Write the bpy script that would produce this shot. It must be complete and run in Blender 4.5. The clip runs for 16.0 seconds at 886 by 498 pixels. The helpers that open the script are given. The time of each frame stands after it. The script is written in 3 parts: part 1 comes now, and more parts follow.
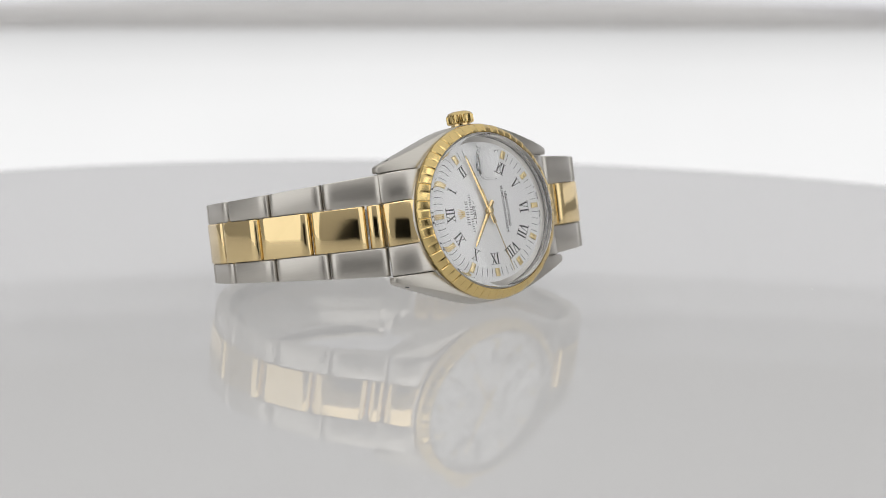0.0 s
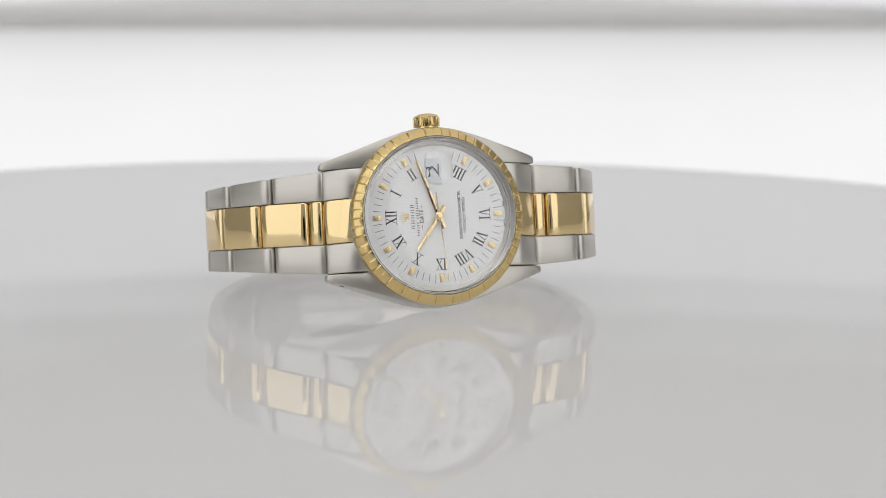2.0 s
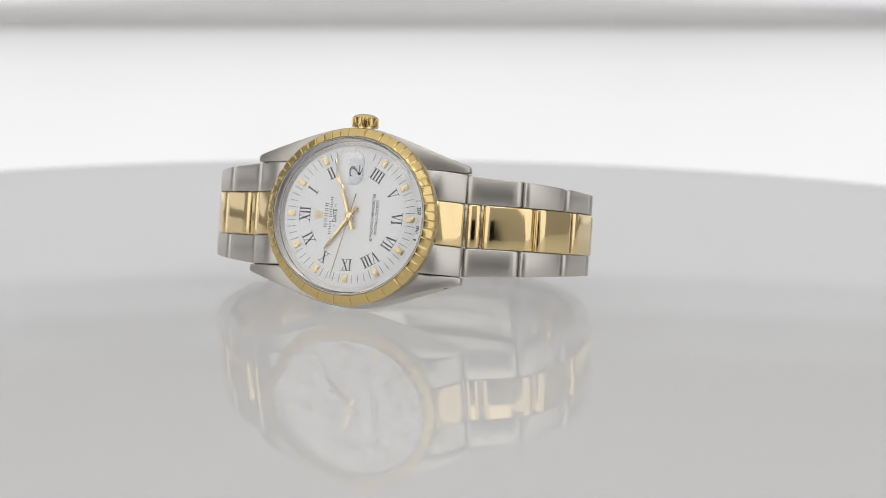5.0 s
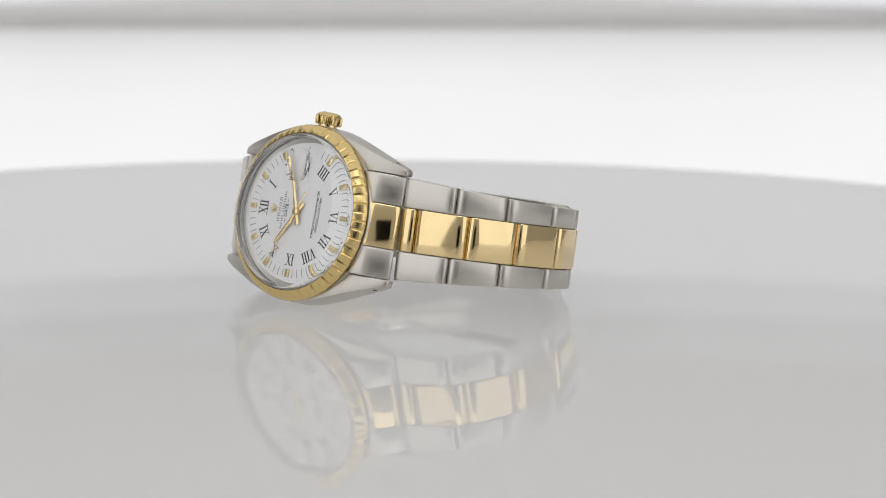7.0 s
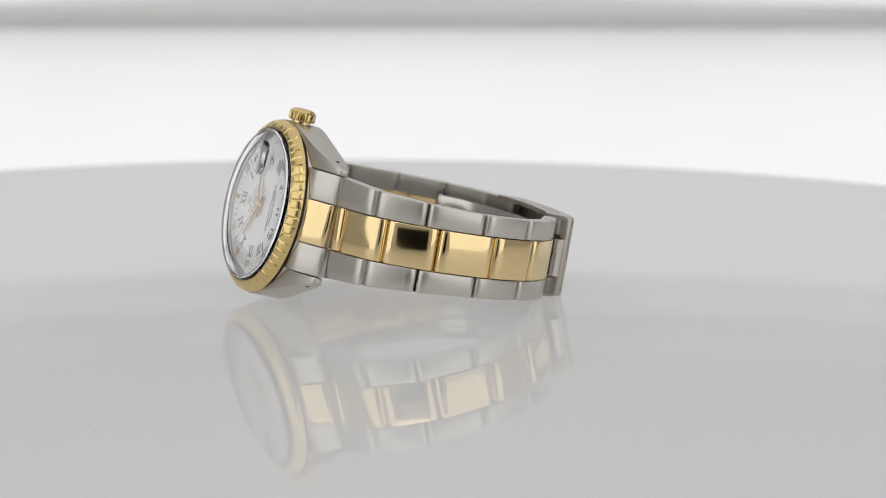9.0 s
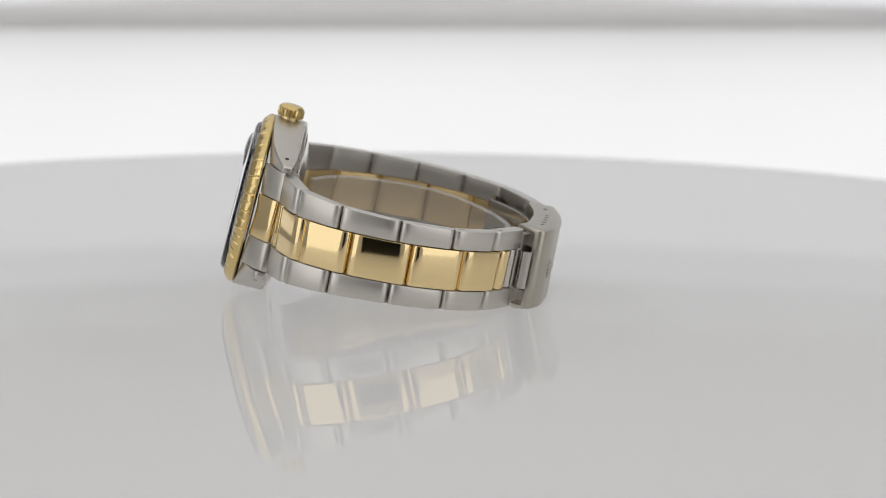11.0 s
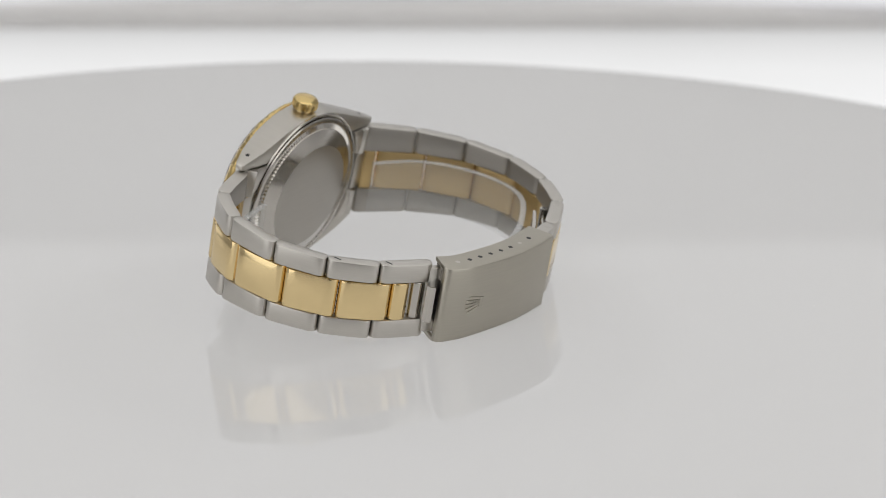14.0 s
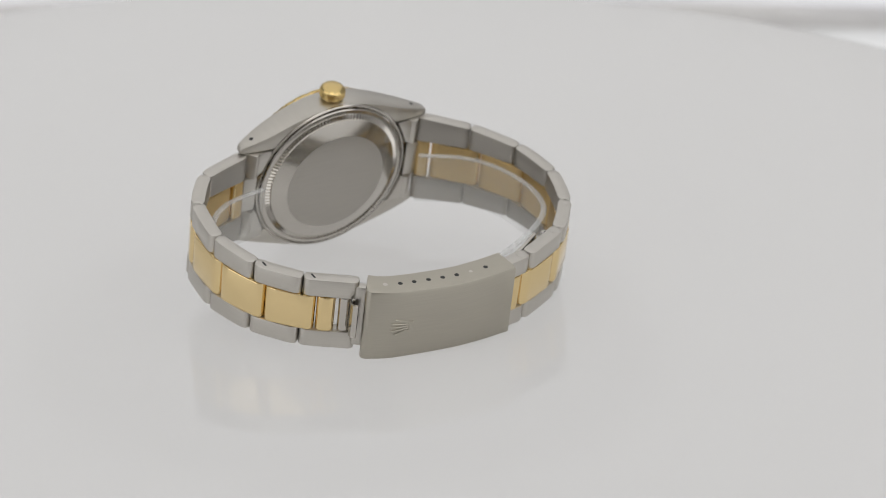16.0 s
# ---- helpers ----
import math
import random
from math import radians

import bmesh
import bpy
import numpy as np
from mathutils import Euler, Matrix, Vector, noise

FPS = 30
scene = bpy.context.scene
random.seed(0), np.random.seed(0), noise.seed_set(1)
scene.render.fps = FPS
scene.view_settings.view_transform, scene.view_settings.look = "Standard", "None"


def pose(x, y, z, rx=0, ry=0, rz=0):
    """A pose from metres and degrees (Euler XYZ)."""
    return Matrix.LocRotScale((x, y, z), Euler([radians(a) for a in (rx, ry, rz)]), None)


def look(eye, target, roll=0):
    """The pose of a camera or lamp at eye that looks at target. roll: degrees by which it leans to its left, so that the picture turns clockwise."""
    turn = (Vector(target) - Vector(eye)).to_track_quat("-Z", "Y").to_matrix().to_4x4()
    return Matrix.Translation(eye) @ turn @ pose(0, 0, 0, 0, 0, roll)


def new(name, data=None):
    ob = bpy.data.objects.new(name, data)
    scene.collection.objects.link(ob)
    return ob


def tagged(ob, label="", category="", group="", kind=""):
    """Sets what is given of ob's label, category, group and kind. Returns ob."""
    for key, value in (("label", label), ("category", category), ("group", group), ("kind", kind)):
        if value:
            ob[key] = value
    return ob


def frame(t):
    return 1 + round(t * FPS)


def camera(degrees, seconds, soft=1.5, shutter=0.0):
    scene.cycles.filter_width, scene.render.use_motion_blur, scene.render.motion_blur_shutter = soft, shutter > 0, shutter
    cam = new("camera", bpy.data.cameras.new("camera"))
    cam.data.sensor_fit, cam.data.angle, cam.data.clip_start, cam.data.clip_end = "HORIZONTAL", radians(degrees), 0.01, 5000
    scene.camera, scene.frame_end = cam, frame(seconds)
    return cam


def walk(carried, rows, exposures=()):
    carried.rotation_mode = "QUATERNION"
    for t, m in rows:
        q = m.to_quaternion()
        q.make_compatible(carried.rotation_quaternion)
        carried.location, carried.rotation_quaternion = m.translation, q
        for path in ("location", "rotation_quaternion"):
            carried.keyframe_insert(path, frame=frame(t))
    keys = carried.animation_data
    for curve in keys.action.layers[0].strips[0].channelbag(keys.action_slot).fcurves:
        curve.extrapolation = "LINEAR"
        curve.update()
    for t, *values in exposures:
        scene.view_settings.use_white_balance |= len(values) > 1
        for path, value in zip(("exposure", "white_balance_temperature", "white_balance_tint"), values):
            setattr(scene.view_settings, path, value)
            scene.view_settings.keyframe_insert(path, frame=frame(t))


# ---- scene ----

# ------------------------------------------------------------------ camera
cam = camera(14.69, 16.0, soft=0.6)
cam.data.dof.use_dof = True
cam.data.dof.focus_distance = 0.642
cam.data.dof.aperture_fstop = 23.0

# the camera's arm swings up about a point just over the middle of the turntable
PIVOT = Vector((0.0, 0.0069, 0.0296))
R_PAN = Matrix.Rotation(-0.01593, 4, "Z")
R_PITCH = Matrix.Rotation(math.pi / 2 - 0.16888, 4, "X")
R_ROLL = Matrix.Rotation(0.00262, 4, "Z")
CAM_BASE = Matrix.Translation((0.0, -0.66433, 0.12093)) @ R_PAN @ R_PITCH @ R_ROLL
LIFT = [(0.0, 0.0), (9.2, 0.0), (10.0, 0.02), (10.5, 0.15), (11.0, 0.62), (11.3, 1.12), (11.5, 1.55), (12.0, 2.72), (12.5, 3.95),
        (13.0, 5.29), (13.5, 6.69), (14.0, 8.14), (14.5, 9.63), (15.0, 11.13), (15.5, 12.65), (16.0, 14.18)]


def swing(degrees):
    return Matrix.Translation(PIVOT) @ Matrix.Rotation(radians(-degrees), 4, "X") @ Matrix.Translation(-PIVOT)


walk(cam, [(t, swing(a) @ CAM_BASE) for t, a in LIFT], exposures=[(0.0, 0.0), (16.0, 0.0)])

# the turntable's turn about the upright axis, degrees
TURN = [(0.0, 44.61), (1.0, 32.86), (2.0, 21.12), (3.0, 9.39), (4.0, -2.36), (5.0, -14.12), (6.0, -25.9), (7.0, -37.68), (8.0, -49.48),
        (9.0, -61.31), (10.0, -73.15), (11.0, -85.0), (12.0, -96.85), (13.0, -108.7), (14.0, -120.6), (15.0, -132.53), (16.0, -144.49)]

# ------------------------------------------------------------------ world and light
world = bpy.data.worlds.new("studio_air")
scene.world = world
world.use_nodes = True
world.node_tree.nodes["Background"].inputs[0].default_value = (1.0, 1.0, 1.0, 1)
world.node_tree.nodes["Background"].inputs[1].default_value = 0.02


def softbox(name, m, sx, sy, watts, colour=(1, 1, 1)):
    lamp = bpy.data.lights.new(name, "AREA")
    lamp.shape, lamp.size, lamp.size_y, lamp.energy, lamp.color = "RECTANGLE", sx, sy, watts, colour
    ob = new(name, lamp)
    ob.matrix_world = m
    return ob


softbox("overhead_softbox", look((0, 0.30, 0.985), (0, 0.30001, 0)), 1.7, 2.0, 5.0, (1.0, 0.99, 0.975))
softbox("front_softbox_west", look((-0.62, -0.50, 0.32), (0, 0, 0.12)), 0.85, 0.95, 2.45, (0.99, 0.995, 1.0))
softbox("front_softbox_east", look((0.62, -0.50, 0.32), (0, 0, 0.12)), 0.85, 0.95, 2.45, (0.99, 0.995, 1.0))
softbox("front_softbox_top", look((0.0, -0.70, 0.72), (0, 0, 0.02)), 0.5, 0.45, 1.2, (1.0, 0.99, 0.98))
underlight = softbox("turntable_underlight", Matrix.Translation((-0.008, -0.028, -0.0015)) @ Matrix.Rotation(math.pi, 4, "X"), 0.409, 0.409, 0.362, (1.0, 0.99, 0.985))
underlight.data.shape = "DISK"
# added fill lamp, out of view: lifts the table's far reflection
softbox("rear_fill", look((0.0, 1.47, 0.72), (0, 0.0, 0.72)), 1.75, 0.52, 1.0, (1.0, 1.0, 1.0))


# ------------------------------------------------------------------ materials
def material(name, colour, rough=0.5, metal=0.0, grain=0.0, scale=(400, 400, 400), bump=0.0, tint=0.0, aniso=0.0, coat=0.0, smudge=0.0):
    """A surface with fine grain (stretched by scale) in its tint, gloss and relief, and broad soft smudges in its gloss."""
    m = bpy.data.materials.new(name)
    m.use_nodes = True
    nt = m.node_tree
    b = nt.nodes["Principled BSDF"]
    b.inputs["Base Color"].default_value = (*colour, 1)
    b.inputs["Roughness"].default_value = rough
    b.inputs["Metallic"].default_value = metal
    b.inputs["Coat Weight"].default_value = coat
    b.inputs["Anisotropic"].default_value = aniso
    if grain or bump or tint or smudge:
        tc = nt.nodes.new("ShaderNodeTexCoord")
        mp = nt.nodes.new("ShaderNodeMapping")
        mp.inputs["Scale"].default_value = scale
        n = nt.nodes.new("ShaderNodeTexNoise")
        n.inputs["Scale"].default_value = 1.0
        n.inputs["Detail"].default_value = 3.0
        nt.links.new(tc.outputs["Object"], mp.inputs["Vector"])
        nt.links.new(mp.outputs[0], n.inputs["Vector"])
        big = nt.nodes.new("ShaderNodeTexNoise")
        big.inputs["Scale"].default_value = 160.0
        big.inputs["Detail"].default_value = 2.0
        nt.links.new(tc.outputs["Object"], big.inputs["Vector"])
        r = nt.nodes.new("ShaderNodeMath")
        r.operation = "MULTIPLY_ADD"
        r.inputs[1].default_value = grain
        r.inputs[2].default_value = rough - grain / 2
        nt.links.new(n.outputs["Fac"], r.inputs[0])
        r2 = nt.nodes.new("ShaderNodeMath")
        r2.operation = "MULTIPLY_ADD"
        r2.inputs[1].default_value = smudge
        nt.links.new(big.outputs["Fac"], r2.inputs[0])
        nt.links.new(r.outputs[0], r2.inputs[2])
        nt.links.new(r2.outputs[0], b.inputs["Roughness"])
        if tint:
            mix = nt.nodes.new("ShaderNodeMix")
            mix.data_type = "RGBA"
            mix.inputs["A"].default_value = (*[c * (1 - tint) for c in colour], 1)
            mix.inputs["B"].default_value = (*[min(1, c * (1 + tint)) for c in colour], 1)
            nt.links.new(n.outputs["Fac"], mix.inputs["Factor"])
            nt.links.new(mix.outputs["Result"], b.inputs["Base Color"])
        if bump:
            bp = nt.nodes.new("ShaderNodeBump")
            bp.inputs["Strength"].default_value = bump
            bp.inputs["Distance"].default_value = 0.000004
            nt.links.new(n.outputs["Fac"], bp.inputs["Height"])
            nt.links.new(bp.outputs[0], b.inputs["Normal"])
    return m


def glow(name, colour, strength):
    m = bpy.data.materials.new(name)
    m.use_nodes = True
    b = m.node_tree.nodes["Principled BSDF"]
    b.inputs["Base Color"].default_value = (0.12, 0.12, 0.12, 1)
    b.inputs["Roughness"].default_value = 0.8
    b.inputs["Emission Color"].default_value = (*colour, 1)
    b.inputs["Emission Strength"].default_value = strength
    return m


def clear(name, ior, rough=0.0, colour=(1, 1, 1), through_part=1.0):
    m = bpy.data.materials.new(name)
    m.use_nodes = True
    b = m.node_tree.nodes["Principled BSDF"]
    b.inputs["Base Color"].default_value = (*colour, 1)
    b.inputs["Transmission Weight"].default_value = through_part
    b.inputs["IOR"].default_value = ior
    b.inputs["Roughness"].default_value = rough
    return m


STEEL = material("brushed_steel", (0.56, 0.535, 0.492), 0.31, 1.0, 0.10, (160, 5200, 160), 0.10, 0.055, 0.0, smudge=0.05)
# clasp steel: base colour darkened for the dim table it reflects
CLASP_STEEL = material("darkened_satin_steel", (0.445, 0.418, 0.358), 0.29, 1.0, 0.14, (160, 5200, 160), 0.08, 0.07, smudge=0.08)
STEEL_FLAT = material("fine_brushed_steel", (0.52, 0.495, 0.45), 0.33, 1.0, 0.10, (160, 5200, 160), 0.08, 0.05, smudge=0.05)
STEEL_BACK = material("crosswise_brushed_steel", (0.43, 0.408, 0.37), 0.33, 1.0, 0.10, (160, 4600, 160), 0.10, 0.07, smudge=0.06)
STEEL_POLISHED = material("polished_steel", (0.54, 0.513, 0.47), 0.11, 1.0, 0.03, (900, 900, 900), 0.0, 0.03, smudge=0.06)
GOLD = material("polished_gold", (0.82, 0.64, 0.345), 0.085, 1.0, 0.03, (500, 500, 500), 0.02, 0.02, smudge=0.05)
GOLD_BEZEL = material("cut_gold", (0.70, 0.53, 0.235), 0.18, 1.0, 0.08, (2500, 2500, 2500), 0.06, 0.06, smudge=0.05)
# inner link faces: rougher finish, with the loop's shade put into darker base colours
STEEL_INNER = material("dull_satin_shaded_steel", (0.37, 0.35, 0.32), 0.40, 1.0, 0.12, (160, 5200, 160), 0.08, 0.07, smudge=0.06)
GOLD_INNER = material("dull_satin_shaded_gold", (0.56, 0.41, 0.20), 0.36, 1.0, 0.12, (160, 5200, 160), 0.08, 0.08, smudge=0.06)
GOLD_SATIN = material("satin_gold", (0.74, 0.60, 0.33), 0.26, 1.0, 0.08, (2500, 2500, 2500), 0.04, 0.05, smudge=0.05)
RIM_STEEL = material("bright_satin_steel", (0.52, 0.50, 0.47), 0.32, 1.0, 0.1, (2000, 2000, 2000), 0.1, 0.03)
DIAL_WHITE = material("white_enamel_dial", (0.80, 0.80, 0.80), 0.32, 0.0, 0.05, (900, 900, 900), 0.0, 0.01)
INK = material("black_printing_ink", (0.012, 0.012, 0.014), 0.45, 0.0, 0.1, (3000, 3000, 3000), 0.05, 0.1)
# near-black colour for solid pieces that stand for shade in holes and slots
HOLE_SHADE = material("painted_hole_shade", (0.02, 0.02, 0.02), 0.6, 0.0, 0.1, (900, 900, 900))
DATE_CARD = material("white_date_disc", (0.66, 0.68, 0.70), 0.5, 0.0, 0.05, (900, 900, 900), 0.0, 0.01)
ACRYLIC = clear("domed_acrylic", 1.49, 0.0)


def film_plastic(name, haze):
    """Thin clear plastic with a little milky haze and gloss."""
    m = material(name, (0.82, 0.82, 0.81), 0.22, 0.0, 0.06, (300, 300, 300), 0.0, 0.02, smudge=0.08)
    nt = m.node_tree
    see, mix = nt.nodes.new("ShaderNodeBsdfTransparent"), nt.nodes.new("ShaderNodeMixShader")
    see.inputs["Color"].default_value = (0.97, 0.972, 0.97, 1)
    mix.inputs[0].default_value = haze
    nt.links.new(see.outputs[0], mix.inputs[1])
    nt.links.new(nt.nodes["Principled BSDF"].outputs[0], mix.inputs[2])
    nt.links.new(mix.outputs[0], nt.nodes["Material Output"].inputs["Surface"])
    return m


CUFF_PLASTIC = film_plastic("clear_pvc", 0.10)
CUFF_RIM = film_plastic("cut_edge_of_clear_pvc", 0.30)
TABLE_WHITE = material("glossy_white_acrylic", (0.10, 0.0995, 0.099), 0.002, 0.0, 0.002, (60, 60, 60), 0.0, 0.01, smudge=0.004)


def lit_acrylic(m, colour):
    """A milky sheet under a clear gloss, through which the light beneath it shines."""
    nt = m.node_tree
    b, out = nt.nodes["Principled BSDF"], nt.nodes["Material Output"]
    b.inputs["Specular IOR Level"].default_value = 0.0
    tr, add, gloss, mix, fres = [nt.nodes.new(k) for k in ("ShaderNodeBsdfTranslucent", "ShaderNodeAddShader", "ShaderNodeBsdfGlossy", "ShaderNodeMixShader", "ShaderNodeFresnel")]
    tr.inputs["Color"].default_value = (*colour, 1)
    fres.inputs["IOR"].default_value = 1.49
    nt.links.new(b.outputs[0], add.inputs[0])
    nt.links.new(tr.outputs[0], add.inputs[1])
    nt.links.new(b.inputs["Roughness"].links[0].from_socket, gloss.inputs["Roughness"])
    dull = nt.nodes.new("ShaderNodeMath")
    dull.operation = "MULTIPLY"
    dull.inputs[1].default_value = 0.84
    nt.links.new(fres.outputs[0], dull.inputs[0])
    nt.links.new(dull.outputs[0], mix.inputs[0])
    nt.links.new(add.outputs[0], mix.inputs[1])
    nt.links.new(gloss.outputs[0], mix.inputs[2])
    nt.links.new(mix.outputs[0], out.inputs["Surface"])
    return m


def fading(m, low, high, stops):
    """Puts uneven backlighting into a sheet's glow: fades it over its height, with soft uneven patches."""
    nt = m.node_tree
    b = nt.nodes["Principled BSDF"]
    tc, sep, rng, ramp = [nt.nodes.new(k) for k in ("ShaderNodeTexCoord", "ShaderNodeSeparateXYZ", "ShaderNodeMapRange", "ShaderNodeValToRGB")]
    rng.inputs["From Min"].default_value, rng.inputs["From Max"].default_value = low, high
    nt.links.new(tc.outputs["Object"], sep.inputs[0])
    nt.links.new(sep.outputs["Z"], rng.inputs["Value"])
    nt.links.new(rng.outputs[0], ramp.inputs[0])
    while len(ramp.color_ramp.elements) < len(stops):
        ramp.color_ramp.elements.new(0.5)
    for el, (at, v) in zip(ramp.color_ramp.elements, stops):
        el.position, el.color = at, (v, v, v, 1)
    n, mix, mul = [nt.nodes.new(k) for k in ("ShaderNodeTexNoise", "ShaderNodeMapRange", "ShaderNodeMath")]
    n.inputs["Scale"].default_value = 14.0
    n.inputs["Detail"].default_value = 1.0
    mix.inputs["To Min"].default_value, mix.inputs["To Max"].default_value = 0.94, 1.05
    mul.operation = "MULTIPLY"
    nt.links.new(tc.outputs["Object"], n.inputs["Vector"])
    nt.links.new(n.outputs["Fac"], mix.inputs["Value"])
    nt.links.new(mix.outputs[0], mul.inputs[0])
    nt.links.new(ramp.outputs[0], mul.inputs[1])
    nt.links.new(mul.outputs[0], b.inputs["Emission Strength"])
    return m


TENT_WHITE = material("white_tent_cloth", (0.78, 0.78, 0.79), 0.8, 0.0, 0.1, (900, 900, 900), 0.2, 0.03)
FRONT_GREY = material("pale_grey_cloth", (0.53, 0.522, 0.514), 0.8, 0.0, 0.1, (900, 900, 900), 0.2, 0.03)
SIDE_GREY = material("light_grey_cloth", (0.48, 0.475, 0.47), 0.8, 0.0, 0.1, (900, 900, 900), 0.2, 0.03)
RAIL_GREY = material("grey_panel_rail", (0.72, 0.705, 0.69), 0.6, 0.0, 0.1, (60, 60, 60), 0.0, 0.04)
ROOM_DARK = material("dark_studio_paint", (0.07, 0.068, 0.064), 0.8, 0.0, 0.1, (40, 40, 40), 0.1, 0.1)
lit_acrylic(TABLE_WHITE, (0.45, 0.448, 0.445))
# light falloff towards the rail, put into the emission
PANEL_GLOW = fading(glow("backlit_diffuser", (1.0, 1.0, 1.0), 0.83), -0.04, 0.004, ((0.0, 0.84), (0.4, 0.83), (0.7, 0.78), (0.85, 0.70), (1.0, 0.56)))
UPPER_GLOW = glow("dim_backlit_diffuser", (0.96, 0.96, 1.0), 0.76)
MID_GLOW = glow("mid_reflection_fill", (0.96, 0.96, 1.0), 0.55)
LOW_GLOW = glow("faint_reflection_fill", (0.96, 0.96, 1.0), 0.40)
DUST = material("grey_dust", (0.55, 0.54, 0.53), 0.9, 0.0, 0.1, (900, 900, 900), 0.1, 0.1)

MM = 0.001


# ------------------------------------------------------------------ mesh helpers
def part(name, bm, mat, parent, label="", unit=MM, smooth=40):
    """Links a bmesh as one mesh object under a thing or a part."""
    bmesh.ops.recalc_face_normals(bm, faces=bm.faces)
    if unit != 1.0:
        bmesh.ops.scale(bm, vec=(unit, unit, unit), verts=bm.verts)
    me = bpy.data.meshes.new(name)
    bm.to_mesh(me)
    bm.free()
    me.materials.append(mat)
    if smooth:
        me.polygons.foreach_set("use_smooth", [True] * len(me.polygons))
        me.set_sharp_from_angle(angle=radians(smooth))
    ob = new(name, me)
    ob.parent = parent
    if label:
        ob["label"] = label
    return ob


def loft(bm, rings, closed=False, caps=True):
    """Skins a row of rings of equal count."""
    vs = [[bm.verts.new(p) for p in r] for r in rings]
    n = len(vs[0])
    pairs = list(zip(vs, vs[1:])) + ([(vs[-1], vs[0])] if closed else [])
    for a, b in pairs:
        for i in range(n):
            bm.faces.new((a[i], a[(i + 1) % n], b[(i + 1) % n], b[i]))
    if caps and not closed:
        bm.faces.new(vs[0])
        bm.faces.new(vs[-1][::-1])


def lathe(bm, profile, steps=96, shape=None, caps=False):
    """Turns (radius, z) pairs about z; shape(i, k, r, z) may alter a point."""
    rings = []
    for k, (r, z) in enumerate(profile):
        ring = []
        for i in range(steps):
            a = 2 * math.pi * i / steps
            rr, zz = shape(i, k, r, z) if shape else (r, z)
            ring.append((rr * math.cos(a), rr * math.sin(a), zz))
        rings.append(ring)
    loft(bm, rings, caps=caps)


def box(bm, x0, x1, y0, y1, z0, z1, bevel=0.0, m=None):
    made = bmesh.ops.create_cube(bm, size=1)["verts"]
    for v in made:
        v.co = Vector(((x0 + x1) / 2 + v.co.x * (x1 - x0), (y0 + y1) / 2 + v.co.y * (y1 - y0), (z0 + z1) / 2 + v.co.z * (z1 - z0)))
    if bevel:
        edges = list({e for v in made for e in v.link_edges})
        res = bmesh.ops.bevel(bm, geom=edges, offset=bevel, segments=2, profile=0.5, affect="EDGES")
        made = list({v for f in res["faces"] for v in f.verts} | {v for v in made if v.is_valid})
    if m:
        bmesh.ops.transform(bm, matrix=m, verts=made)
    return made


def rounded(a0, a1, b0, b1, c, steps=3):
    """A rounded rectangle as (a, b) pairs."""
    pts = []
    for (ca, cb, s) in ((a1 - c, b1 - c, 0), (a0 + c, b1 - c, 90), (a0 + c, b0 + c, 180), (a1 - c, b0 + c, 270)):
        for k in range(steps):
            g = radians(s + 90 * k / (steps - 1))
            pts.append((ca + c * math.cos(g), cb + c * math.sin(g)))
    return pts


class Path:
    """A smooth curve through (x, q) nodes, by arc length, with its outward side."""

    def __init__(self, nodes, centre=(0.0, 25.0)):
        p = [Vector(n) for n in nodes]
        p = [2 * p[0] - p[1]] + p + [2 * p[-1] - p[-2]]
        self.pts, self.knots = [], []
        for i in range(1, len(p) - 2):
            a, b, c, d = p[i - 1:i + 3]
            self.knots.append(len(self.pts))
            for k in range(40):
                u = k / 40
                self.pts.append(0.5 * (2 * b + (c - a) * u + (2 * a - 5 * b + 4 * c - d) * u * u + (3 * b - a - 3 * c + d) * u ** 3))
        self.knots.append(len(self.pts))
        self.pts.append(p[-2])
        self.s = [0.0]
        for a, b in zip(self.pts, self.pts[1:]):
            self.s.append(self.s[-1] + (b - a).length)
        self.node_s = [self.s[k] for k in self.knots]
        self.centre = Vector(centre)

    def point(self, s):
        i = int(np.clip(np.searchsorted(self.s, s) - 1, 0, len(self.pts) - 2))
        a, b = self.pts[i], self.pts[i + 1]
        u = (s - self.s[i]) / max(1e-9, self.s[i + 1] - self.s[i])
        pos = a + (b - a) * u
        i0, i1 = max(0, i - 3), min(len(self.pts) - 1, i + 4)
        tan = (self.pts[i1] - self.pts[i0]).normalized()
        nor = Vector((tan.y, -tan.x))
        if nor.dot(pos - self.centre) < 0:
            nor = -nor
        return pos, nor


TILT_C, TILT_S = 0.9974, 0.0720


def strap(x, v, q):
    """From the bracelet's plane (length x, width v, depth q) to the watch."""
    return Vector((x, v * TILT_C + q * TILT_S, -5.0 - q * TILT_C + v * TILT_S))


